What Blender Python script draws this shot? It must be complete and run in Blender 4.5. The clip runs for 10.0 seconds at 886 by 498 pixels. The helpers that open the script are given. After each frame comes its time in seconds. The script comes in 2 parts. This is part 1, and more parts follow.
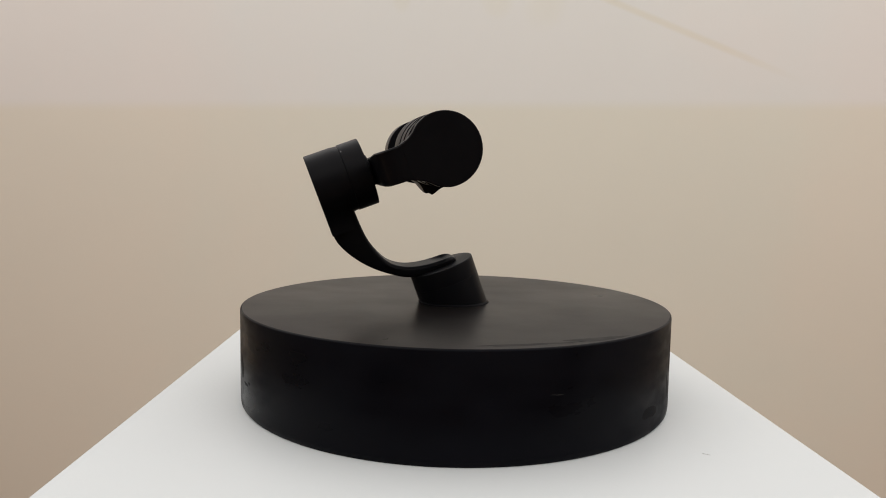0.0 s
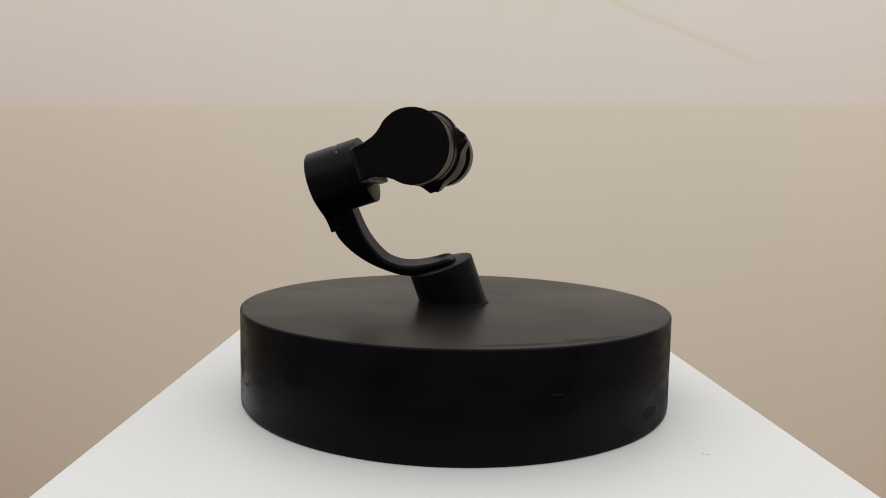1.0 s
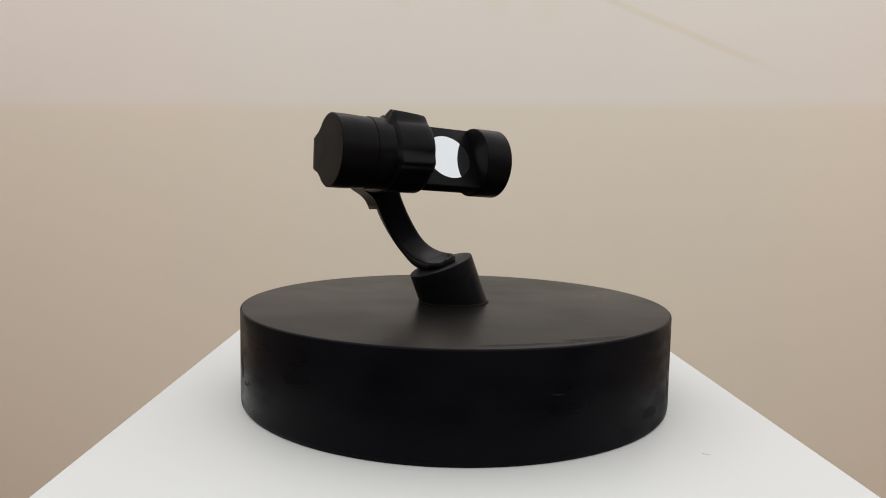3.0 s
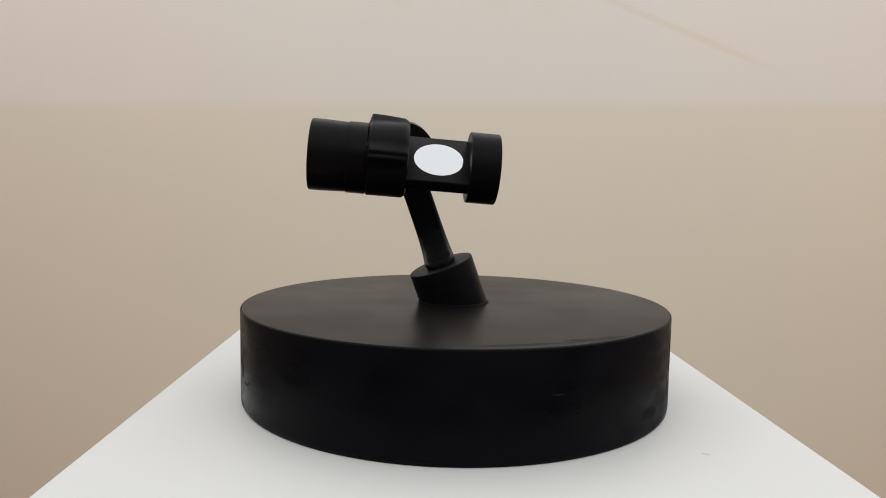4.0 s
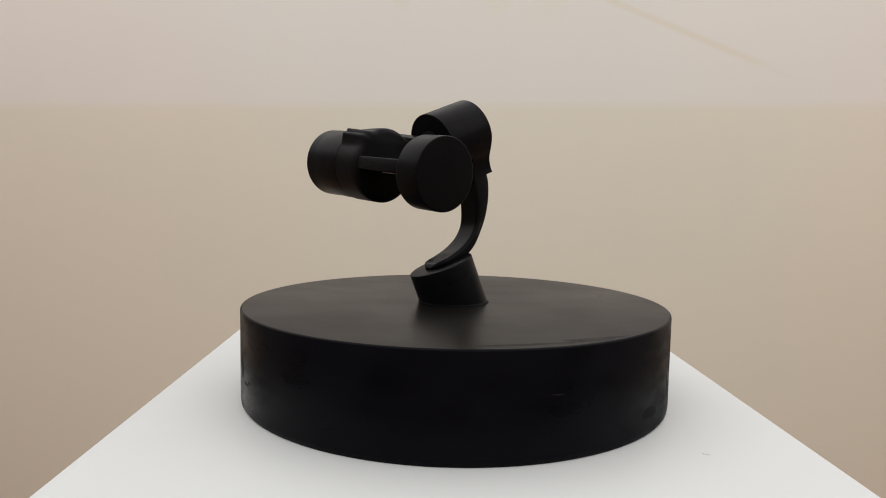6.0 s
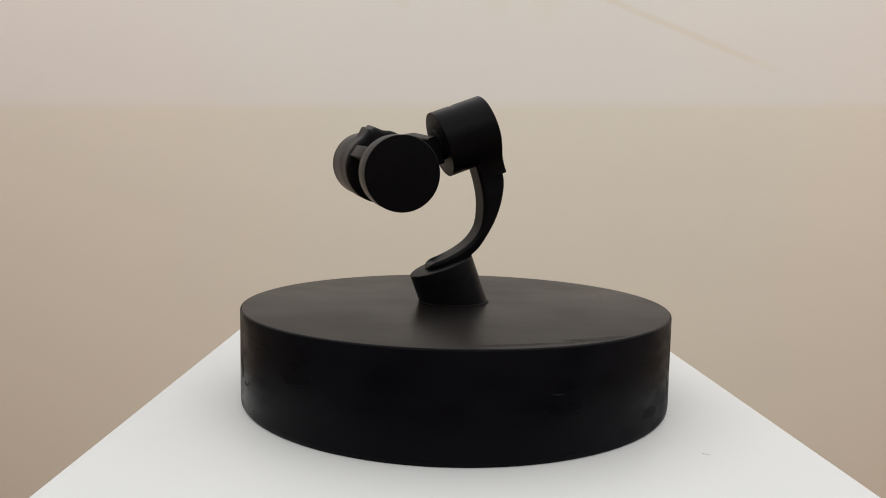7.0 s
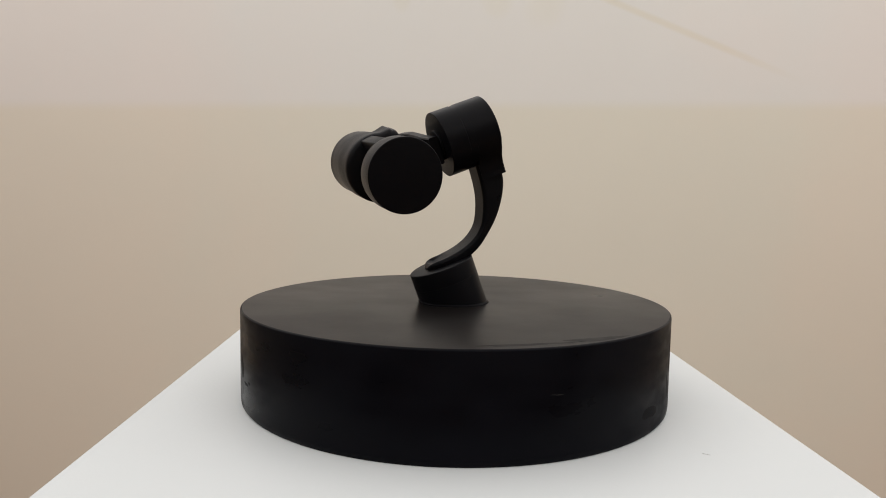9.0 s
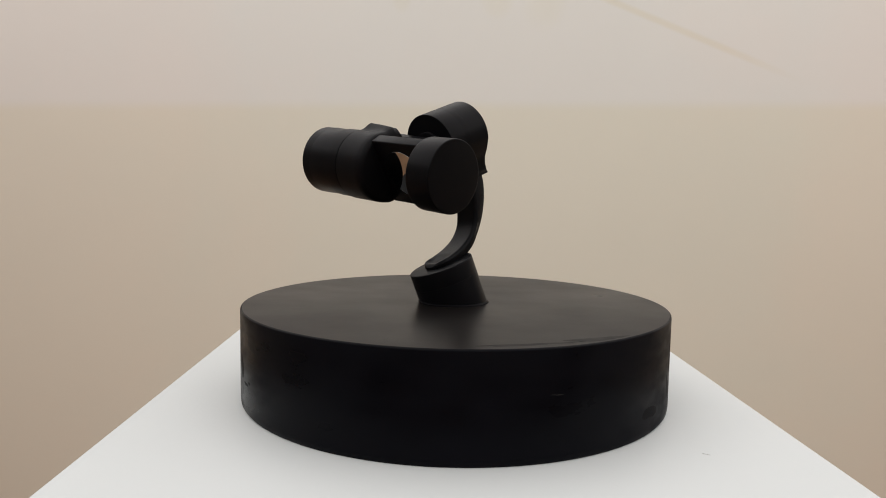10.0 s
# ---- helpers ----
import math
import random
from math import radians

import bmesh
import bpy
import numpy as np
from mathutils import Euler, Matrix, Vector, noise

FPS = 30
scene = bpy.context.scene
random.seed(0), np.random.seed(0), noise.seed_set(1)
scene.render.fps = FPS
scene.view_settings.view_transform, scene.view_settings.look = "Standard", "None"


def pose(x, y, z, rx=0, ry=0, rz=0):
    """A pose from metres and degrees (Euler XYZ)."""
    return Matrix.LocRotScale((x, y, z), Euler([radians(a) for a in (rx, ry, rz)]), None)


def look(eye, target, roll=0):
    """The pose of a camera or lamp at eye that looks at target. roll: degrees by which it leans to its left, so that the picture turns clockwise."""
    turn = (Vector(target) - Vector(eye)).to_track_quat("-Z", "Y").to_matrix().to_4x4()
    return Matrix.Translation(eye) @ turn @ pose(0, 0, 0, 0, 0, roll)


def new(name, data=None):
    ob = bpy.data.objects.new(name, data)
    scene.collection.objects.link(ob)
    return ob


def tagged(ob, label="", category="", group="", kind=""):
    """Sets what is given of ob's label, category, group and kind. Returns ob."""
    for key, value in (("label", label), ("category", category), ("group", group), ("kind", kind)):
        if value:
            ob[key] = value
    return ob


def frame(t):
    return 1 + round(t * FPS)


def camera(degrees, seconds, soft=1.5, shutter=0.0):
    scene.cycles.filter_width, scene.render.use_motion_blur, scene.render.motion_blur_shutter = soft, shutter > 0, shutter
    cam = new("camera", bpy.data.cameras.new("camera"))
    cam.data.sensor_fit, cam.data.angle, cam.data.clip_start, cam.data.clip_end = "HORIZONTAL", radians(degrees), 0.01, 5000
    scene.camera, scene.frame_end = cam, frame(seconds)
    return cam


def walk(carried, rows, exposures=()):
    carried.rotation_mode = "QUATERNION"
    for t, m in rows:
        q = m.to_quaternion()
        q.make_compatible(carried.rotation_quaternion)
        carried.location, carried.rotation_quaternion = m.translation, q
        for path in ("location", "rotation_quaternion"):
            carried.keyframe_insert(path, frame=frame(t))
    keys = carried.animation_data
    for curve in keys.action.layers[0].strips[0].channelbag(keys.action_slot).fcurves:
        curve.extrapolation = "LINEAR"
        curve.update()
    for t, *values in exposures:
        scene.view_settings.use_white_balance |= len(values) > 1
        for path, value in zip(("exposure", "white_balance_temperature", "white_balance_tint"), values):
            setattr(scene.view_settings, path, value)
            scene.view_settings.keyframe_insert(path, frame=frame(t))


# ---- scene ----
PLINTH = 1.15            # height of the plinth's top
DISC_R, DISC_H = 0.11, 0.0468
TOP = PLINTH + DISC_H    # top of the black disc
SECONDS = 10.0

# ---- camera: stands still on a tripod ----
cam = camera(63.47, SECONDS, soft=1.0)
EYE = (0.0, -0.3768, PLINTH + 0.1101)
YAW, PITCH = -0.0181, 0.0939
AIM = (EYE[0] + math.sin(YAW) * math.cos(PITCH), EYE[1] + math.cos(YAW) * math.cos(PITCH), EYE[2] - math.sin(PITCH))
walk(cam, [(0.0, look(EYE, AIM, 0.985)), (SECONDS, look(EYE, AIM, 0.985))], exposures=[(0.0, 0.0), (SECONDS, 0.0)])

# ---- world and lights ----
world = bpy.data.worlds.new("world")
scene.world = world
world.use_nodes = True
world.node_tree.nodes["Background"].inputs[0].default_value = (0.02, 0.02, 0.022, 1)
world.node_tree.nodes["Background"].inputs[1].default_value = 0.3

ROOM_X, ROOM_BACK, ROOM_FRONT, CEILING = 5.0, 2.0, -5.0, 2.5


def area_lamp(name, x, y, sx, sy, watts, colour):
    data = bpy.data.lights.new(name, "AREA")
    data.shape, data.size, data.size_y, data.energy, data.color = "RECTANGLE", sx, sy, watts, colour
    ob = new(name, data)
    ob.matrix_basis = pose(x, y, CEILING - 0.062)
    return ob


# added lamp, out of view: replaces the bounce from a bright ceiling
area_lamp("ceiling_bounce_lamp", 0.4, -0.3, 6.4, 4.4, 118, (0.985, 0.99, 1.0))


# ---- materials ----
def material(name, colour, rough=0.5, metal=0.0, spec=0.5, scale=30.0, tint=0.1, rough_var=0.1, bump=0.1, fine=900.0, coat=0.0, stretch=(1, 1, 1)):
    """Principled surface with stains at one scale and grain at another."""
    m = bpy.data.materials.new(name)
    m.use_nodes = True
    nt = m.node_tree
    b = nt.nodes["Principled BSDF"]
    b.inputs["Metallic"].default_value = metal
    b.inputs["Specular IOR Level"].default_value = spec
    b.inputs["Coat Weight"].default_value = coat
    co = nt.nodes.new("ShaderNodeTexCoord")
    big = nt.nodes.new("ShaderNodeTexNoise")
    big.inputs["Scale"].default_value, big.inputs["Detail"].default_value = scale, 5
    small = nt.nodes.new("ShaderNodeTexNoise")
    small.inputs["Scale"].default_value, small.inputs["Detail"].default_value = fine, 3
    mp = nt.nodes.new("ShaderNodeMapping")
    mp.inputs["Scale"].default_value = stretch
    nt.links.new(co.outputs["Object"], mp.inputs["Vector"])
    nt.links.new(mp.outputs["Vector"], big.inputs["Vector"])
    nt.links.new(co.outputs["Object"], small.inputs["Vector"])
    mix = nt.nodes.new("ShaderNodeMix")
    mix.data_type = "RGBA"
    nt.links.new(big.outputs["Fac"], mix.inputs["Factor"])
    mix.inputs["A"].default_value = (*[c * (1 - tint) for c in colour], 1)
    mix.inputs["B"].default_value = (*[min(1, c * (1 + tint)) for c in colour], 1)
    nt.links.new(mix.outputs["Result"], b.inputs["Base Color"])
    rr = nt.nodes.new("ShaderNodeMapRange")
    rr.inputs["From Min"].default_value, rr.inputs["From Max"].default_value = 0.3, 0.7
    rr.inputs["To Min"].default_value, rr.inputs["To Max"].default_value = max(0.0, rough - rough_var), min(1, rough + rough_var)
    nt.links.new(big.outputs["Fac"], rr.inputs["Value"])
    nt.links.new(rr.outputs["Result"], b.inputs["Roughness"])
    bp = nt.nodes.new("ShaderNodeBump")
    bp.inputs["Strength"].default_value, bp.inputs["Distance"].default_value = bump, 0.0004
    nt.links.new(small.outputs["Fac"], bp.inputs["Height"])
    nt.links.new(bp.outputs["Normal"], b.inputs["Normal"])
    return m


PLASTIC = material("black_plastic", (0.0050, 0.0050, 0.0060), 0.33, spec=0.06, scale=60, rough_var=0.06, bump=0.12, fine=1500)
PLASTIC_DULL = material("black_moulded_rubber", (0.0050, 0.0050, 0.0060), 0.42, spec=0.072, scale=80, rough_var=0.06, bump=0.15, fine=1800)
MIRROR = material("mirror", (0.47, 0.51, 0.535), 0.02, metal=1.0, tint=0.01, rough_var=0.01, bump=0.0)
# disc side: shade put into the colour, darker and less shiny than the top
DISC_SIDE = material("black_lacquer_shaded_side", (0.0029, 0.0030, 0.0048), 0.43, spec=0.063, scale=30, tint=0.5, rough_var=0.2, bump=0.05, fine=500, stretch=(1, 1, 2.2))
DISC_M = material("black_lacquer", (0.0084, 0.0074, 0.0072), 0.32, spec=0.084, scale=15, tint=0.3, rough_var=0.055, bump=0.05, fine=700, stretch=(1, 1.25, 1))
# the beige wall's reflection put into the sheen as a warm tint
DISC_M.node_tree.nodes["Principled BSDF"].inputs["Specular Tint"].default_value = (1.0, 0.90, 0.80, 1)
PAINT = material("white_paint", (0.59, 0.615, 0.612), 0.5, spec=0.3, scale=9, tint=0.015, rough_var=0.05, bump=0.12, fine=500)
WALL = material("beige_wall_paint", (0.735, 0.705, 0.61), 0.75, spec=0.2, scale=1.3, tint=0.03, rough_var=0.05, bump=0.25, fine=260)
CEIL = material("ceiling_paint", (0.82, 0.82, 0.82), 0.8, spec=0.2, scale=2, tint=0.02, bump=0.1, fine=200)
FLOOR = material("brown_wood_floor", (0.33, 0.18, 0.10), 0.4, spec=0.4, scale=4, tint=0.25, bump=0.1, fine=120)
SPECK = material("white_speck", (0.8, 0.8, 0.8), 0.4)
DULL_STREAK = material("black_lacquer_dull", (0.0068, 0.0066, 0.0076), 0.42, spec=0.055, scale=60, tint=0.3, rough_var=0.10, bump=0.05, fine=700)
RUBBED = material("black_lacquer_rubbed", (0.0032, 0.0030, 0.0040), 0.52, spec=0.042, scale=60, tint=0.3, rough_var=0.06, bump=0.1, fine=900)
DIRT_DARK = material("pale_scuff", (0.0042, 0.0040, 0.0040), 0.8, bump=0.3)
DIRT = material("grey_dust", (0.47, 0.465, 0.45), 0.9, bump=0.3)


def colour_cast(m):
    """Colour cast put into the wall: cooler above eye level, one faint slanting streak."""
    nt = m.node_tree
    b = nt.nodes["Principled BSDF"]
    base = b.inputs["Base Color"].links[0].from_socket
    co = nt.nodes.new("ShaderNodeTexCoord")
    xyz = nt.nodes.new("ShaderNodeSeparateXYZ")
    nt.links.new(co.outputs["Object"], xyz.inputs[0])

    def sums(op, a, v, clamp=False):
        n = nt.nodes.new("ShaderNodeMath")
        n.operation, n.use_clamp = op, clamp
        for i, q in enumerate((a, v)):
            if isinstance(q, (int, float)):
                n.inputs[i].default_value = q
            else:
                nt.links.new(q, n.inputs[i])
        return n.outputs[0]

    def ramp(value, lo, hi):
        n = nt.nodes.new("ShaderNodeMapRange")
        n.interpolation_type = "SMOOTHSTEP"
        n.inputs["From Min"].default_value, n.inputs["From Max"].default_value = lo, hi
        nt.links.new(value, n.inputs["Value"])
        return n.outputs["Result"]

    def tint(colour, fac, rgb):
        n = nt.nodes.new("ShaderNodeMix")
        n.data_type, n.blend_type = "RGBA", "MULTIPLY"
        nt.links.new(fac, n.inputs["Factor"])
        nt.links.new(colour, n.inputs["A"])
        n.inputs["B"].default_value = (*rgb, 1)
        return n.outputs["Result"]

    level = sums("SUBTRACT", xyz.outputs["Z"], sums("MULTIPLY", xyz.outputs["X"], 0.0151))
    lower = ramp(sums("MULTIPLY", level, -1.0), -1.535, -1.485)
    out = tint(base, lower, (0.979, 0.958, 0.873))
    # lens colour shading put into the paint: rosier towards both ends, ragged border
    cloud = nt.nodes.new("ShaderNodeTexNoise")
    cloud.inputs["Scale"].default_value, cloud.inputs["Detail"].default_value = 2.6, 6
    nt.links.new(co.outputs["Object"], cloud.inputs["Vector"])
    aside = sums("ADD", sums("ABSOLUTE", sums("SUBTRACT", xyz.outputs["X"], 0.15), 0.0), sums("MULTIPLY", sums("SUBTRACT", cloud.outputs["Fac"], 0.5), 1.3))
    out = tint(out, ramp(aside, 0.42, 1.40), (1.030, 0.980, 0.968))
    # faint slanting streak and three soft darker patches
    across = sums("ABSOLUTE", sums("SUBTRACT", sums("ADD", xyz.outputs["Z"], sums("MULTIPLY", xyz.outputs["X"], 0.392)), 2.037), 0.0)
    streak = sums("MULTIPLY", ramp(sums("MULTIPLY", across, -1.0), -0.018, -0.003), sums("MULTIPLY", ramp(xyz.outputs["X"], 0.3, 0.5), ramp(sums("MULTIPLY", xyz.outputs["X"], -1.0), -1.15, -0.8)))
    out = tint(out, sums("MULTIPLY", streak, 0.9), (0.965, 0.935, 0.86))
    for x, z, rx, rz in ((0.27, 1.83, 0.09, 0.10), (0.12, 1.86, 0.07, 0.09), (-0.19, 1.86, 0.04, 0.07)):
        dx = sums("DIVIDE", sums("SUBTRACT", xyz.outputs["X"], x), rx)
        dz = sums("DIVIDE", sums("SUBTRACT", xyz.outputs["Z"], z), rz)
        away = sums("ADD", sums("ADD", sums("MULTIPLY", dx, dx), sums("MULTIPLY", dz, dz)), sums("MULTIPLY", sums("SUBTRACT", cloud.outputs["Fac"], 0.5), 2.0))
        out = tint(out, sums("MULTIPLY", ramp(sums("MULTIPLY", away, -1.0), -1.0, 0.0), 0.7), (0.985, 0.972, 0.915))
    nt.links.new(out, b.inputs["Base Color"])
    return m


WALL_NORTH = colour_cast(material("beige_wall_paint_cast", (0.799, 0.802, 0.762), 0.75, spec=0.2, scale=1.3, tint=0.03, rough_var=0.05, bump=0.25, fine=260))


# ---- mesh helpers ----
def mesh_object(name, bm, mat, parent=None, label="", smooth=True, angle=40):
    bmesh.ops.recalc_face_normals(bm, faces=bm.faces)
    me = bpy.data.meshes.new(name)
    for f in bm.faces:
        f.smooth = smooth
    for e in bm.edges:
        if len(e.link_faces) == 2 and e.calc_face_angle(0) > radians(angle):
            e.smooth = False
    bm.to_mesh(me)
    bm.free()
    me.materials.append(mat)
    ob = new(name, me)
    ob.parent = parent
    return tagged(ob, label) if label else ob


def part(name, bm, mat, parent, label=""):
    return mesh_object(name, bm, mat, parent, label)


def fillet(points, radius, n=4):
    """Round the inner corners of an open outline."""
    out = [points[0]]
    for a, b, c in zip(points, points[1:], points[2:]):
        a, b, c = Vector(a), Vector(b), Vector(c)
        r = min(radius, (a - b).length * 0.45, (c - b).length * 0.45)
        p, q = b + (a - b).normalized() * r, b + (c - b).normalized() * r
        for i in range(n + 1):
            u = i / n
            out.append(tuple(p * (1 - u) ** 2 + b * (2 * u * (1 - u)) + q * u * u))
    out.append(points[-1])
    return out


def lathe(profile, axis="Z", n=72, bm=None, centre=(0, 0, 0)):
    """Solid of revolution; profile of (radius, height) from the axis to the axis."""
    bm = bm or bmesh.new()
    c = Vector(centre)
    turn = {"Z": lambda x, y, h: (x, y, h), "X": lambda x, y, h: (h, x, y), "Y": lambda x, y, h: (y, h, x)}[axis]
    rings = []
    for r, h in profile:
        if r < 1e-7:
            rings.append([bm.verts.new(c + Vector(turn(0, 0, h)))])
        else:
            rings.append([bm.verts.new(c + Vector(turn(r * math.cos(2 * math.pi * i / n), r * math.sin(2 * math.pi * i / n), h))) for i in range(n)])
    for a, b in zip(rings, rings[1:]):
        for i in range(n):
            j = (i + 1) % n
            if len(a) == 1 and len(b) == 1:
                continue
            if len(a) == 1:
                bm.faces.new((a[0], b[i], b[j]))
            elif len(b) == 1:
                bm.faces.new((a[i], b[0], a[j]))
            else:
                bm.faces.new((a[i], b[i], b[j], a[j]))
    return bm


def can(r, h0, h1, axis, edge=0.0006, n=72, centre=(0, 0, 0), grooves=(), edge1=None):
    """Cylinder with rounded rims and fine turned grooves."""
    prof = [(0, h0), (r, h0)]
    for g in sorted(grooves, reverse=h1 < h0):
        w = 0.00034 * (1 if h1 > h0 else -1)
        prof += [(r, g - w), (r - 0.00040, g - w * 0.5), (r - 0.00040, g + w * 0.5), (r, g + w)]
    prof += [(r, h1), (0, h1)]
    out = [prof[0]] + fillet(prof[:3], edge)[1:-1] + prof[2:-3] + fillet(prof[-3:], edge if edge1 is None else edge1)[1:-1] + [prof[-1]]
    return lathe(out, axis, n, None, centre)


def prism(outline, h0, h1, to_xyz, bevel=0.0006, bevel0=None):
    """Closed outline pushed from h0 to h1, with narrow bevels on both rims."""
    bm = bmesh.new()
    k = len(outline)

    def inset(d):
        pts = []
        for i in range(k):
            a, b, c = Vector(outline[i - 1]), Vector(outline[i]), Vector(outline[(i + 1) % k])
            t = (c - a).normalized()
            nrm = Vector((t.y, -t.x))
            pts.append(b - nrm * d)
        return pts

    s = 1 if h1 > h0 else -1
    area = sum(outline[i - 1][0] * outline[i][1] - outline[i][0] * outline[i - 1][1] for i in range(k))
    d = bevel if area > 0 else -bevel
    levels = [(inset(0), h0)] if bevel0 == 0.0 else [(inset(d), h0), (inset(0), h0 + s * bevel)]
    levels += [(inset(0), h1 - s * bevel), (inset(d), h1)]
    rings = [[bm.verts.new(to_xyz(p[0], p[1], h)) for p in pts] for pts, h in levels]
    for a, b in zip(rings, rings[1:]):
        for i in range(k):
            bm.faces.new((a[i - 1], a[i], b[i], b[i - 1]))
    bm.faces.new(rings[0])
    bm.faces.new(rings[-1])
    return bm


def box(x0, x1, y0, y1, z0, z1, bevel=0.0):
    bm = bmesh.new()
    bmesh.ops.create_cube(bm, size=1.0, matrix=Matrix.Translation(((x0 + x1) / 2, (y0 + y1) / 2, (z0 + z1) / 2)) @ Matrix.Diagonal((x1 - x0, y1 - y0, z1 - z0, 1)))
    if bevel:
        bmesh.ops.bevel(bm, geom=bm.edges[:], offset=bevel, segments=3, affect="EDGES", profile=0.5)
    return bm


def curve_through(points, n):
    """Evenly numbered points on a smooth curve through the given ones."""
    pts = [Vector(p) for p in points]
    ext = [pts[0] * 2 - pts[1]] + pts + [pts[-1] * 2 - pts[-2]]
    length = [0.0]
    for a, b in zip(pts, pts[1:]):
        length.append(length[-1] + (b - a).length)
    out = []
    for i in range(n):
        s = length[-1] * i / (n - 1)
        k = max(j for j in range(len(pts) - 1) if length[j] <= s + 1e-12)
        u = (s - length[k]) / (length[k + 1] - length[k])
        a, b, c, d = ext[k:k + 4]
        out.append(0.5 * ((2 * b) + (c - a) * u + (2 * a - 5 * b + 4 * c - d) * u * u + (3 * b - a - 3 * c + d) * u ** 3))
    return out


# ---- the room ----
def build_room():
    x, b, f, h, w = ROOM_X, ROOM_BACK, ROOM_FRONT, CEILING, 0.12
    tagged(mesh_object("floor", box(-x, x, f, b, -0.05, 0.0), FLOOR), "brown wooden floor under the white plinth", "floor", kind="structure")
    tagged(mesh_object("wall_north", box(-x, x, b, b + w, 0, h), WALL_NORTH), "smooth beige painted gallery wall behind the sculpture", "wall", kind="structure")
    tagged(mesh_object("wall_south", box(-x, x, f - w, f, 0, h), WALL), "plain beige wall behind the viewer", "wall", kind="structure")
    tagged(mesh_object("wall_west", box(-x - w, -x, f - w, b + w, 0, h), WALL), "plain beige side wall of the room", "wall", kind="structure")
    tagged(mesh_object("wall_east", box(x, x + w, f - w, b + w, 0, h), WALL), "plain beige side wall of the room", "wall", kind="structure")
    tagged(mesh_object("ceiling", box(-x - w, x + w, f - w, b + w, h, h + 0.1), CEIL), "white painted ceiling over the room", "ceiling", kind="structure")


# unseen panel added to house the bounce lamp
def build_bounce_panel():
    rig = new("ceiling_bounce_panel")
    rig.matrix_basis = pose(0.4, -0.3, CEILING)
    tagged(rig, "large flat white panel added unseen in place of a bounce-lit ceiling", "ceiling light")
    hx, hy, w = 3.2, 2.2, 0.05
    frame_bm = box(-hx - w, hx + w, hy, hy + w, -0.07, 0)
    for q in (box(-hx - w, hx + w, -hy - w, -hy, -0.07, 0), box(-hx - w, -hx, -hy, hy, -0.07, 0), box(hx, hx + w, -hy, hy, -0.07, 0)):
        me = bpy.data.meshes.new("side")
        q.to_mesh(me)
        frame_bm.from_mesh(me)
        q.free()
    part("frame", frame_bm, CEIL, rig)
    part("diffuser", box(-hx, hx, -hy, hy, -0.05, -0.002), CEIL, rig)


# ---- plinth and disc ----
def build_plinth():
    rig = new("plinth")
    rig.matrix_basis = pose(-0.0018, 0.012, 0, 0, 0, math.degrees(0.0442))
    tagged(rig, "tall square white painted gallery plinth", "plinth")
    r, t = 0.15, 0.018
    part("top_panel", box(-r, r, -r, r, PLINTH - t, PLINTH, 0.001), PAINT, rig)
    for x0, x1, y0, y1 in ((-r, r, -r, -r + t), (-r, r, r - t, r), (-r, -r + t, -r + t, r - t), (r - t, r, -r + t, r - t)):
        part("side_panel", box(x0, x1, y0, y1, 0.0, PLINTH - t, 0.0006), PAINT, rig)


def build_disc():
    rig = new("disc_base")
    rig.matrix_basis = pose(0, 0, PLINTH)
    tagged(rig, "thick round black lacquered disc lying on the plinth", "base")
    e = DISC_R - 0.0009
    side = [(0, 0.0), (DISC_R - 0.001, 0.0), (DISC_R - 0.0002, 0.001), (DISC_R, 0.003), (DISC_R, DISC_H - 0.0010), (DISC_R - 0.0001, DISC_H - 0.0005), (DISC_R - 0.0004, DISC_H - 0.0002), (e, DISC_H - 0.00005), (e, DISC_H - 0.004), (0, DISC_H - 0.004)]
    part("drum", lathe(side, "Z", 192), DISC_SIDE, rig, "matt black side of the disc, shade in its colour, with faint scuffs")
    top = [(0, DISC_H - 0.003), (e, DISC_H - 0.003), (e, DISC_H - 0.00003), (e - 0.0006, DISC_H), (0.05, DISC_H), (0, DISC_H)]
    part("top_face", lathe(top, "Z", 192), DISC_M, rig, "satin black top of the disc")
    build_scratch(rig)
    build_scuffs(rig)
    build_dull_streaks(rig)


# ---- the gimbal ----
LEAN_BASE = Vector((-0.3566, -0.1054, 1)).normalized()
AXIS = Vector((-0.3517, -0.1486, 1)).normalized()
FOOT = Vector((-0.00076, -0.00088, 0.0))
NECK = 0.02087                        # from the disc to the top of the lowest motor
PIVOT = FOOT + AXIS * NECK
MOTOR_R = 0.0170
ROLL_H, ROLL_IN, ROLL_OUT = 0.0593, 0.0197, 0.0474
PITCH_R, PITCH_UP = -0.01304, -0.0009  # the pitch axis: distance along the roll axis, and above it
ARM_W = 0.0076

KNOTS = (0, .1, .3, .5, 1, 1.5, 2, 2.5, 4, 4.5, 5, 5.5, 7, 7.5, 8, 8.2, 8.5, 9, 9.5, 10)
PAN = (193.85, 193.7, 191.0, 185.8, 175.51, 163.4, 149.89, 136.87, 95.36, 82.27, 69.1, 54.67, 18.92, 6.29, -4.0, -1.75, 4.76, 20.13, 32.44, 46.83)
ROLL = (2.87, 2.95, 4.3, 6.8, 11.13, 15.2, 19.25, 21.82, 23.78, 22.09, 19.38, 15.01, 2.13, -3.07, -6.87, -5.75, -2.86, 3.66, 8.65, 14.12)
TILT = (-72, -71.5, -66.8, -61, -47, -31, -12, 9, 57, 71, 89, 104.5, 142, 152, 162, 164.8, 168, 172, 172, 167)


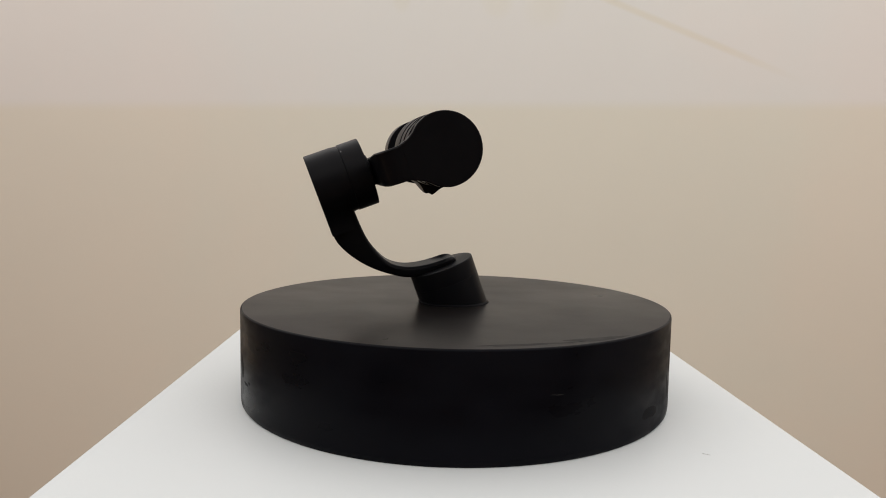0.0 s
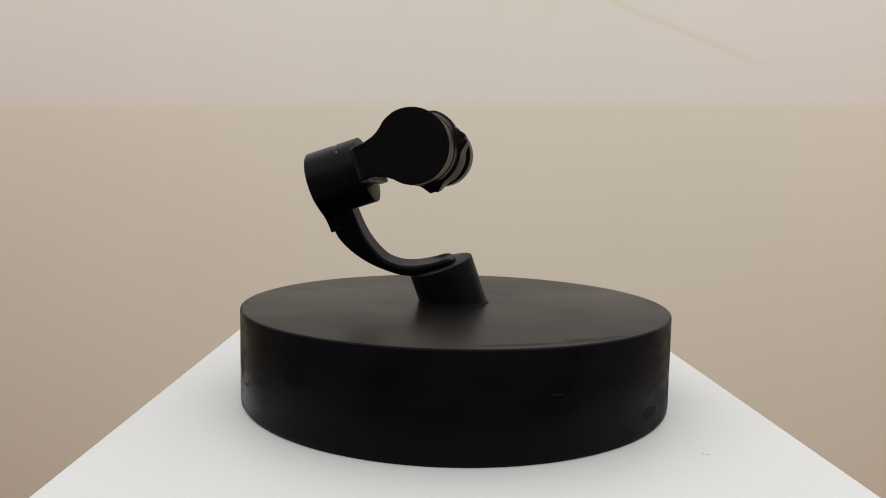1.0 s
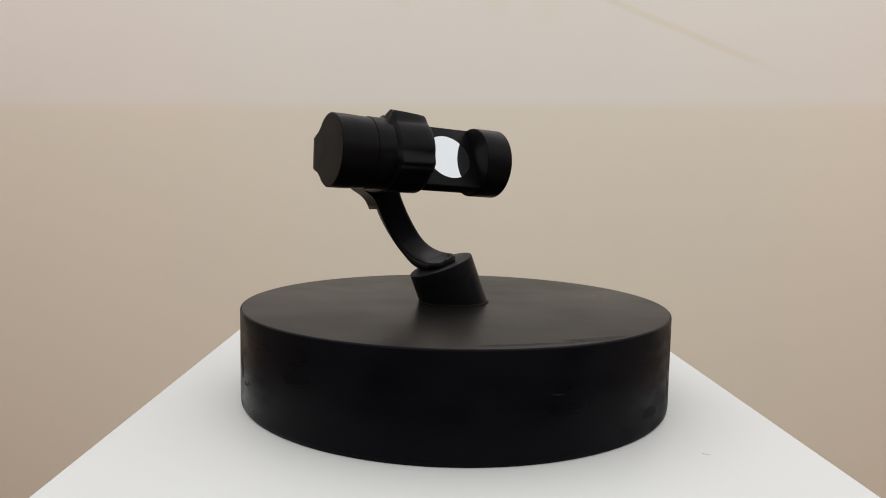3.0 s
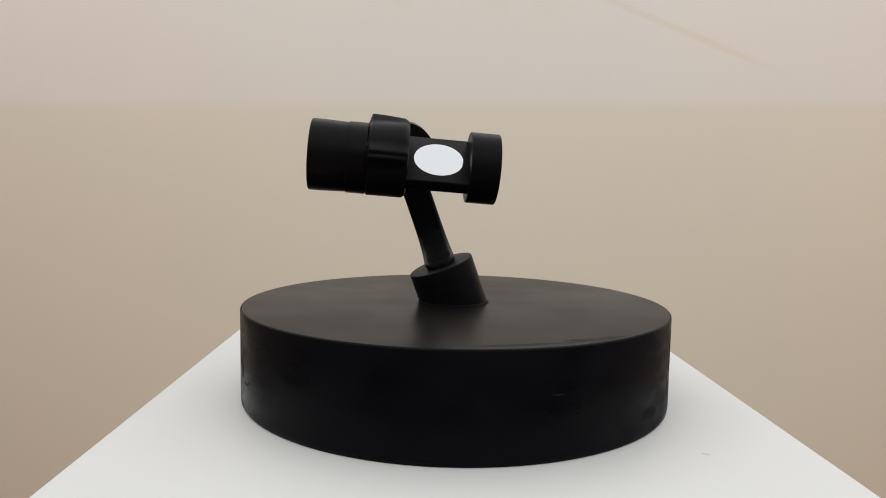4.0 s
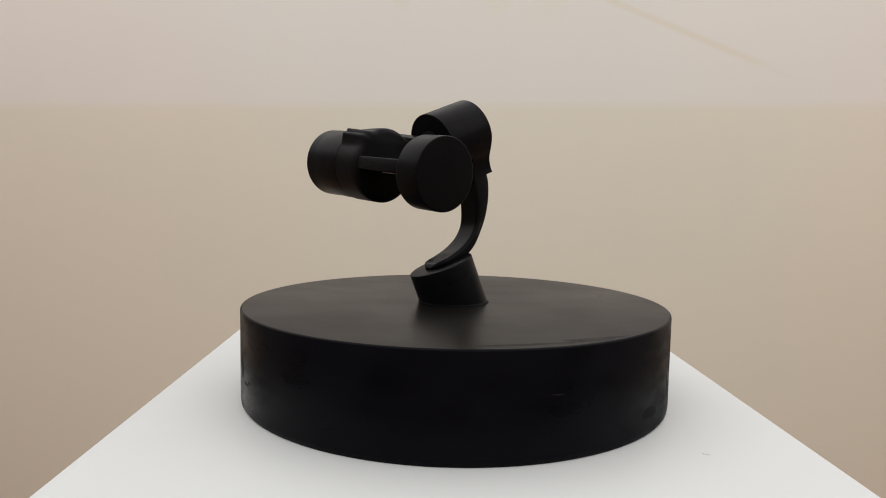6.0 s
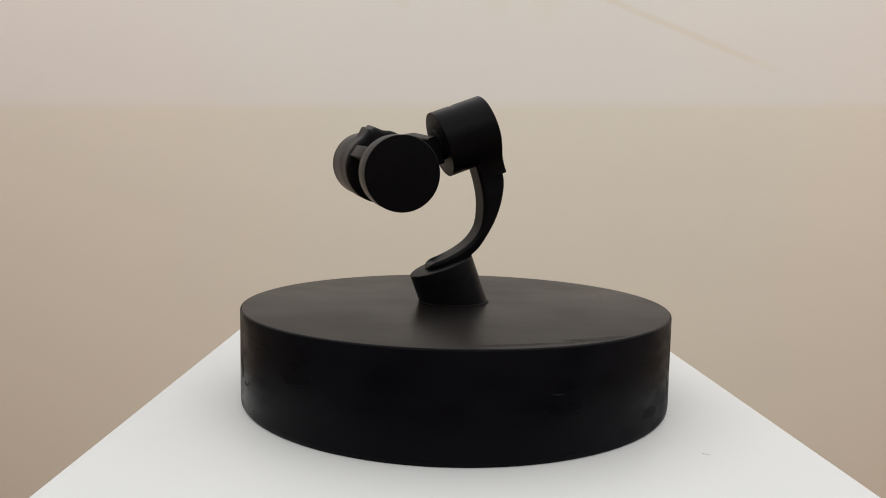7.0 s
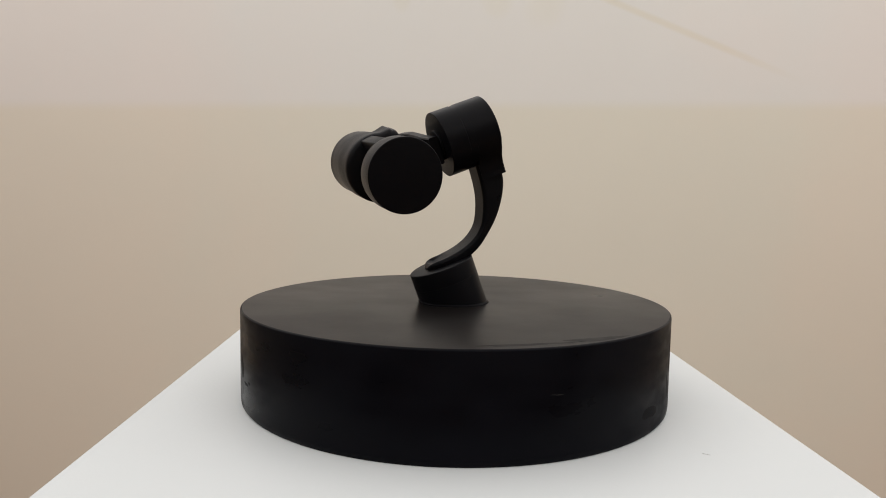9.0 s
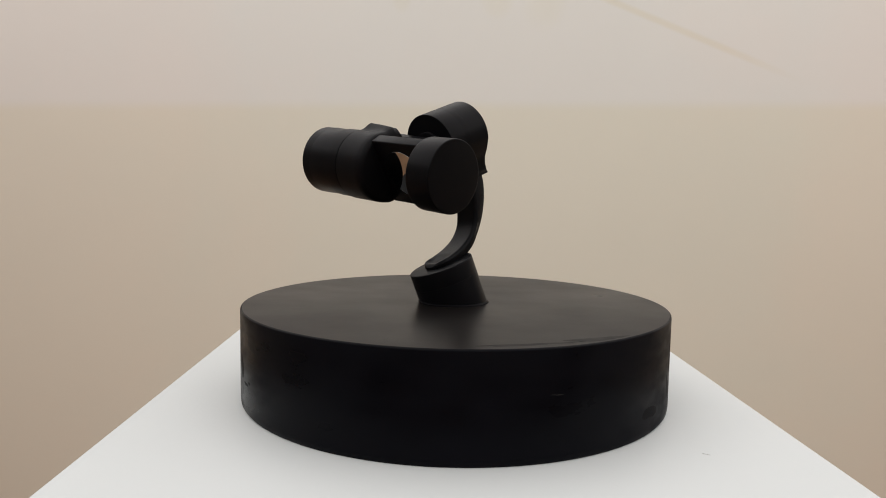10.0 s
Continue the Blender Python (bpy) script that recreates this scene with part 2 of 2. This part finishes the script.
def spline(values, t):
    """Natural cubic spline through the knots."""
    x, y = np.array(KNOTS, float), np.array(values, float)
    n, h = len(x), np.diff(x)
    m, r = np.eye(n), np.zeros(n)
    for i in range(1, n - 1):
        m[i, i - 1:i + 2] = h[i - 1], 2 * (h[i - 1] + h[i]), h[i]
        r[i] = 6 * ((y[i + 1] - y[i]) / h[i] - (y[i] - y[i - 1]) / h[i - 1])
    c = np.linalg.solve(m, r)
    i = min(max(int(np.searchsorted(x, t)) - 1, 0), n - 2)
    a, b = (x[i + 1] - t) / h[i], (t - x[i]) / h[i]
    return float(a * y[i] + b * y[i + 1] + ((a ** 3 - a) * c[i] + (b ** 3 - b) * c[i + 1]) * h[i] ** 2 / 6)


def from_axes(x, y, z, o):
    return Matrix(((x.x, y.x, z.x, o.x), (x.y, y.y, z.y, o.y), (x.z, y.z, z.z, o.z), (0, 0, 0, 1)))


def arm_pose(t):
    w = radians(spline(PAN, t))
    ex = (Vector((1, 0, 0)) - AXIS * AXIS.x).normalized()
    er = ex * math.cos(w) + AXIS.cross(ex) * math.sin(w)
    return from_axes(er, AXIS.cross(er), AXIS, PIVOT)


def bracket_pose(t):
    m = arm_pose(t) @ Matrix.Translation((0, 0, ROLL_H)) @ pose(0, 0, 0, spline(ROLL, t))
    return m @ Matrix.Translation((PITCH_R, 0, PITCH_UP))


def cradle_pose(t):
    # local x is the mirror's normal: at tilt 0 it points away from the roll motor
    return bracket_pose(t) @ pose(0, 0, 0, 0, 180 + spline(TILT, t), 0)


def build_arm(rig):
    outer = [(0.0469, 0.0420), (0.0470, 0.0352), (0.0458, 0.0290), (0.0412, 0.0205), (0.0338, 0.0119), (0.0235, 0.0040), (0.0165, 0.0008), (0.0110, -0.0004), (0.0030, -0.0004), (-0.0080, -0.0004)]
    inner = [(0.0330, 0.0440), (0.0324, 0.0330), (0.0310, 0.0250), (0.0279, 0.0168), (0.0243, 0.0116), (0.0184, 0.0076), (0.0110, 0.0053), (0.0030, 0.0043), (-0.0030, 0.0041), (-0.0062, 0.0035), (-0.0080, 0.0021)]
    n = 64
    oc, ic = curve_through(outer, n), curve_through(inner, n)
    bm = bmesh.new()
    rings = []
    for i in range(n):
        a, b = ic[i], oc[i]
        u = i / (n - 1)
        mid_r = (a.x + b.x) / 2
        w = ARM_W + 0.0006 * max(0.0, min(1.0, (u - 0.5) * 3))
        if mid_r < 0:
            w = math.sqrt(max(w * w - (mid_r * 0.97) ** 2, 1e-8))
        t = (a - b).length
        wo = w * (0.55 + 0.39 * max(0.0, min(1.0, (u - 0.13) * 1.9)))    # narrower along the back
        ei, eo = min(0.0019, t * 0.42, w * 0.5), min(0.0022, t * 0.42, wo * 0.5)
        deep = 0.0015 * max(0.0, min(1.0, (u - 0.80) * 9.0)) * max(0.0, min(1.0, (0.965 - u) * 22))
        q = w - ei
        quarter = [math.pi / 8 * k for k in range(5)]
        half = [(ei - ei * math.cos(g), q + ei * math.sin(g)) for g in quarter]
        half += [(t - eo + eo * math.sin(g), wo - eo + eo * math.cos(g)) for g in quarter]
        sec = [(0.0, -q * 0.96), (deep * 0.7, -q * 0.80), (deep, -q * 0.5), (deep, 0.0), (deep, q * 0.5), (deep * 0.7, q * 0.80), (0.0, q * 0.96)]
        sec += half + [(x, -y) for x, y in reversed(half)]
        d = (b - a) / t
        rings.append([bm.verts.new((a.x + d.x * s, y, a.y + d.y * s)) for s, y in sec])
    for p, q in zip(rings, rings[1:]):
        for i in range(len(p)):
            bm.faces.new((p[i - 1], p[i], q[i], q[i - 1]))
    bm.faces.new(rings[0])
    bm.faces.new(rings[-1])
    arm = part("arm", bm, PLASTIC, rig, "curved black plastic arm swinging on the lowest motor")
    # shell round the roll motor that narrows into the arm
    side = curve_through([(0.0158, -0.0062), (0.0128, -0.0111), (0.0098, -0.0150), (0.0082, -0.0185), (0.0077, -0.0218), (0.0076, -0.0243)], 14)
    a0 = math.atan2(side[0].y, side[0].x)
    arc = [(MOTOR_R * math.cos(a0 + (math.pi - 2 * a0) * i / 48), MOTOR_R * math.sin(a0 + (math.pi - 2 * a0) * i / 48)) for i in range(49)]
    outline = arc + [(-p.x, p.y) for p in side[1:]] + [(p.x, p.y) for p in reversed(side[1:])]
    part("motor_shell", prism(outline, 0.0340, ROLL_OUT, lambda y, z, h: (h, y, z + ROLL_H), 0.0004, 0.0), PLASTIC, arm)
    part("roll_motor", can(MOTOR_R, ROLL_IN, 0.0340, "X", 0.0004, centre=(0, 0, ROLL_H), grooves=(0.0305,), edge1=0.00002), PLASTIC, arm)
    bm = bmesh.new()
    bmesh.ops.create_icosphere(bm, subdivisions=2, radius=0.00028, matrix=Matrix.Translation((0.0296, 0.0099, ROLL_H + 0.01385)))
    part("speck", bm, SPECK, arm, "tiny white speck on the motor")
    return arm


def build_bracket(rig):
    y0, y1 = 0.0392, 0.0453
    k = 0.0172
    side = curve_through([(0.0040, 0.01673), (0.0085, 0.0147), (0.0118, 0.0118), (0.0155, 0.0095), (0.0184, 0.0086)], 14)
    tip = [(0.0186, 0.0040), (0.0186, 0.0), (0.0186, -0.0040)]
    a0 = math.atan2(0.01673, 0.0040)
    arc = [(k * math.cos(a0 + (2 * math.pi - 2 * a0) * i / 56), k * math.sin(a0 + (2 * math.pi - 2 * a0) * i / 56)) for i in range(57)]
    outline = arc + [(p.x, -p.y) for p in side[1:]] + tip[::-1] + [(p.x, p.y) for p in reversed(side[1:])]
    br = part("bracket", prism(outline, y0, y1, lambda x, z, h: (x, h, z), 0.0004, 0.0), PLASTIC, rig, "teardrop-shaped black bracket that carries the upper motor")
    part("pitch_motor", can(0.0172, 0.0182, y0, "Y", 0.0004, grooves=(0.0277,), edge1=0.00002), PLASTIC, br)
    # cross bar back to the roll motor's hub
    path = curve_through([(0.0160, 0.04225), (0.0196, 0.04220), (0.0228, 0.0416), (0.0254, 0.0396), (0.0271, 0.0360), (0.0279, 0.0300), (0.0282, 0.020), (0.0284, 0.008), (0.0284, -0.0074)], 40)
    bm = bmesh.new()
    rings = []
    for i, p in enumerate(path):
        q = path[min(i + 1, 39)] - path[max(i - 1, 0)]
        nrm = Vector((q.y, -q.x)).normalized() * -1
        low = max(0.0, min(1.0, (i - 14) / 16))
        hz = 0.0080 - 0.0008 * low + 0.0011 * max(0.0, (0.0196 - p.x) / 0.003)
        w = 0.0023 + 0.0007 * max(0.0, 1 - i / 12)
        e = 0.0006
        sec = [(-w, -hz + e), (-w, hz - e), (-w + e, hz), (w - e, hz), (w, hz - e), (w, -hz + e), (w - e, -hz), (-w + e, -hz)]
        rings.append([bm.verts.new((p.x + nrm.x * s, p.y + nrm.y * s, z)) for s, z in ((s, z + 0.0002 - 0.0006 * low) for s, z in sec)])
    for a, b in zip(rings, rings[1:]):
        for i in range(8):
            bm.faces.new((a[i - 1], a[i], b[i], b[i - 1]))
    bm.faces.new(rings[0])
    bm.faces.new(rings[-1])
    part("cross_bar", bm, PLASTIC, br)
    # neck: rounded block from the cross bar to the hub
    bm = bmesh.new()
    rings = []
    for i in range(15):
        u = i / 14
        x = 0.0288 + 0.0044 * u
        zt, zb, yh, c = 0.0055, -0.0067, 0.0054, 0.0022
        sec = []
        for sy, sz, g0 in ((1, 1, 0), (-1, 1, 90), (-1, -1, 180), (1, -1, 270)):
            cy, cz = sy * (yh - c), (zt if sz > 0 else zb) - sz * c
            sec += [(cy + c * math.cos(radians(g0 + 22.5 * k)), cz + c * math.sin(radians(g0 + 22.5 * k))) for k in range(5)]
        rings.append([bm.verts.new((x, y, z)) for y, z in sec])
    for a, b in zip(rings, rings[1:]):
        for i in range(len(a)):
            bm.faces.new((a[i - 1], a[i], b[i], b[i - 1]))
    bm.faces.new(rings[0])
    bm.faces.new(rings[-1])
    part("neck", bm, PLASTIC, br)
    part("hub", can(0.0080, 0.0312, ROLL_IN - PITCH_R + 0.0003, "X", 0.0004, 48, centre=(0, 0, -PITCH_UP)), PLASTIC_DULL, br)
    return br


def build_cradle(rig):
    # ribbed collar: two double-toothed lugs a quarter turn apart
    def bump(deg, reach):
        d, wide = abs(deg), reach if deg > 0 else 22
        if d > wide:
            return 0.0
        if d > 5.0:
            u = (wide - d) / (wide - 5.0)
            return u * u * (1.5 - 0.5 * u)
        return 1.0 - 0.24 * max(0.0, 1 - d / 3.8)

    n = 240
    # along the axis: place, height of the lugs, of the panel between them, and of the wire boss; step of the radius
    stations = [(0.0252, 0.0, 0.0, 0.0, -0.0012), (0.0240, 0.0, 0.0, 0.42, -0.0012), (0.0210, 0.0, 0.0, 0.75, -0.0012), (0.0184, 0.0, 0.0, 1.0, -0.0012), (0.0181, 0.86, 0.5, 1.0, -0.0009), (0.0178, 0.94, 0.6, 1.0, -0.0004), (0.0174, 0.95, 0.7, 1.0, 0.0), (0.0100, 0.88, 1.15, 0.85, 0.0)]
    stations += [(0.0040, 0.76, 1.4, 0.55, 0.0), (0.0008, 0.66, 1.4, 0.4, 0.0), (-0.0002, 0.60, 1.3, 0.3, -0.0004), (-0.0010, 0.55, 1.2, 0.2, -0.0012), (-0.0015, 0.50, 1.1, 0.1, -0.0022)]
    bm = bmesh.new()
    rings = []
    for y, k, kp, kb, off in stations:
        ring = []
        for i in range(n):
            d = 360 * i / n
            d = d - 360 if d > 180 else d
            panel = 1 / (1 + math.exp((abs(d) - 52) / 3))
            boss = 0.0021 * kb * math.exp(-((d - 86) / 27) ** 4)
            lugs = 0.0033 * max(1.12 * k * bump(d - 45, 34), (k - 0.09 * (1 - min(1.0, max(0.0, y / 0.0178)))) * bump(-d - 45, 22))
            middle = 1 / (1 + math.exp((abs(d) - 24) / 3))
            r = 0.0175 + 0.0013 * panel * (0.75 + (kp - 0.75) * middle) + max(lugs, boss) + off
            a = radians(d)
            step = 0.0008 * panel if 0.017 < y < 0.0183 else 0.0
            ring.append(bm.verts.new((r * math.cos(a), y - step, -r * math.sin(a))))
        rings.append(ring)
    for a, b in zip(rings, rings[1:]):
        for i in range(n):
            bm.faces.new((a[i - 1], a[i], b[i], b[i - 1]))
    bm.faces.new(rings[0])
    bm.faces.new(rings[-1])
    cr = part("mirror_cradle", bm, PLASTIC_DULL, rig, "turning black cradle with ribbed collar holding a round mirror")
    part("plate", box(-0.00315, 0.00315, -0.0330, -0.0006, -0.0176, 0.0168, 0.0007), PLASTIC_DULL, cr)
    part("end_disc", can(0.0173, -0.0312, -0.0455, "Y", 0.0006), PLASTIC, cr)
    part("mirror", can(0.0122, 0.0028, 0.00335, "X", 0.0001, 72, centre=(0, -0.0166, 0)), MIRROR, cr, "round silver mirror facing upwards")
    part("mirror", can(0.0122, -0.0028, -0.00335, "X", 0.0001, 72, centre=(0, -0.0166, 0)), MIRROR, cr, "round silver mirror on the underside")
    return cr


def build_gimbal():
    rig = new("gimbal")
    rig.matrix_basis = pose(0, 0, TOP)
    tagged(rig, "black three-axis motor gimbal turning a small round mirror", "gimbal sculpture")
    # lowest motor: leaning cylinder cut level where it stands
    q = LEAN_BASE.to_track_quat("Z", "Y").to_matrix().to_4x4()
    bm = can(0.0170, -0.02, NECK * 0.60, "Z", 0.00008)
    bmesh.ops.transform(bm, matrix=Matrix.Translation(FOOT) @ q, verts=bm.verts)
    bmesh.ops.bisect_plane(bm, geom=bm.verts[:] + bm.edges[:] + bm.faces[:], plane_co=(0, 0, 0.0), plane_no=(0, 0, 1), clear_inner=True)
    bmesh.ops.remove_doubles(bm, verts=bm.verts, dist=1e-7)
    bmesh.ops.holes_fill(bm, edges=[e for e in bm.edges if len(e.link_faces) == 1])
    base = part("base_motor", bm, PLASTIC, rig, "leaning black motor cylinder standing on the disc")
    # bead of filler round its foot
    bm = bmesh.new()
    rings = []
    for z, out in ((-0.0002, 0.0006), (0.0003, 0.0006), (0.0007, 0.0003), (0.0010, 0.0), (0.0011, -0.0004)):
        ring = []
        for i in range(96):
            g = 2 * math.pi * i / 96
            h = Vector((math.cos(g), math.sin(g), 0))
            r = 0.0170 / math.sqrt(1 - h.dot(LEAN_BASE) ** 2) + out * (1 + 0.18 * math.sin(5 * g) + 0.12 * math.sin(11 * g + 1))
            ring.append(bm.verts.new(FOOT + LEAN_BASE * (z / LEAN_BASE.z) + h * r))
        rings.append(ring)
    for a, b in zip(rings, rings[1:]):
        for i in range(96):
            bm.faces.new((a[i - 1], a[i], b[i], b[i - 1]))
    part("skirt", bm, RUBBED, base, "thin uneven bead round the motor's foot")
    bm = can(0.0170, NECK * 0.6005, NECK + 0.0005, "Z", 0.00008, edge1=0.0006)
    bmesh.ops.transform(bm, matrix=Matrix.Translation(FOOT) @ q, verts=bm.verts)
    part("cap", bm, PLASTIC_DULL, base)
    return build_arm(rig), build_bracket(rig), build_cradle(rig)


def build_lint():
    bm = bmesh.new()
    pts = curve_through([(0.1033, -0.0875), (0.1043, -0.0886), (0.1052, -0.0889), (0.1061, -0.0896)], 9)
    rings = [[bm.verts.new((p.x + 0.00006 * math.cos(a), p.y + 0.00006 * math.sin(a), 0.00010 + 0.00006 * math.sin(2 * a + 1))) for a in (0, 1.57, 3.14, 4.71)] for p in pts]
    for a, b in zip(rings, rings[1:]):
        for i in range(4):
            bm.faces.new((a[i - 1], a[i], b[i], b[i - 1]))
    ob = mesh_object("lint_fibre", bm, DIRT)
    ob.matrix_basis = pose(0, 0, PLINTH)
    tagged(ob, "short grey fibre lying on the white plinth", "lint")


def build_scratch(rig):
    # short pale scuff on the side of the disc
    bm = bmesh.new()
    for k, (a0, a1, z, w) in enumerate(((20.0, 21.6, 0.0279, 0.00016), (21.2, 23.4, 0.0277, 0.00022))):
        top, low = [], []
        for i in range(9):
            u = i / 8
            a = radians(a0 + (a1 - a0) * u)
            h = w * math.sin(math.pi * min(max(u, 0.05), 0.95))
            for row, dz in ((top, h), (low, -h)):
                row.append(bm.verts.new(((DISC_R + 0.00006) * math.sin(a), -(DISC_R + 0.00006) * math.cos(a), z + dz)))
        for i in range(8):
            bm.faces.new((top[i], top[i + 1], low[i + 1], low[i]))
    part("scratch", bm, DIRT_DARK, rig, "short pale scratch on the black side")


def build_scuffs(rig):
    # dull rubbed patches on the side of the disc: angle from the front, height, half-widths
    rnd = random.Random(9)
    for deg, z, wide, high in ((-65.5, 0.0215, 0.0045, 0.0048), (-61, 0.0150, 0.0030, 0.0009), (-58, 0.0165, 0.0020, 0.0006), (52, 0.0105, 0.0060, 0.0032), (66, 0.0160, 0.0030, 0.0058), (68.5, 0.0290, 0.0024, 0.0060)):
        bm = bmesh.new()
        shape = []
        for i in range(36):
            g = 2 * math.pi * i / 36
            shape.append((math.cos(g), math.sin(g), 1 + 0.25 * math.sin(2 * g + deg) + 0.07 * math.sin(3 * g + z * 900) + 0.05 * rnd.uniform(-1, 1)))
        rings = []
        for f in (0.02, 0.35, 0.7, 1.0):
            ring = []
            for c, q, k in shape:
                a = radians(deg) + wide * k * f * c / DISC_R
                ring.append(bm.verts.new(((DISC_R + 0.00005) * math.sin(a), -(DISC_R + 0.00005) * math.cos(a), min(DISC_H - 0.0016, max(0.0034, z + high * k * f * q)))))
            rings.append(ring)
        for p, q in zip(rings, rings[1:]):
            for i in range(36):
                bm.faces.new((p[i - 1], p[i], q[i], q[i - 1]))
        bm.faces.new(rings[0])
        part("scuff", bm, RUBBED, rig, "dull rubbed patch on the black side")


def build_dull_streaks(rig):
    # dull dark streaks on the satin top
    rnd = random.Random(4)
    for x, y, length, width, turn in ((0.0275, -0.0995, 0.040, 0.0036, 15), (0.0585, -0.0862, 0.028, 0.0060, 24)):
        bm = bmesh.new()
        ring = []
        for i in range(40):
            a = 2 * math.pi * i / 40
            k = 1 + 0.22 * math.sin(3 * a + rnd.random()) + 0.10 * rnd.uniform(-1, 1)
            p = Vector((length / 2 * math.cos(a) * k, width / 2 * math.sin(a) * k, 0))
            p.rotate(Euler((0, 0, radians(turn))))
            q = Vector((x + p.x, y + p.y, DISC_H + 0.00002))
            if q.to_2d().length > DISC_R - 0.0016:
                q.xy = q.to_2d().normalized() * (DISC_R - 0.0016)
            ring.append(bm.verts.new(q))
        bm.faces.new(ring)
        bmesh.ops.triangulate(bm, faces=bm.faces[:])
        part("dull_streak", bm, DULL_STREAK, rig, "dull dark streak on the black top")


build_room()
build_bounce_panel()
build_plinth()
build_disc()
build_lint()
ARM, BRACKET, CRADLE = build_gimbal()


def motions():
    times = [i / 10 for i in range(101)]
    walk(ARM, [(t, arm_pose(t)) for t in times])
    walk(BRACKET, [(t, bracket_pose(t)) for t in times])
    walk(CRADLE, [(t, cradle_pose(t)) for t in times])


motions()
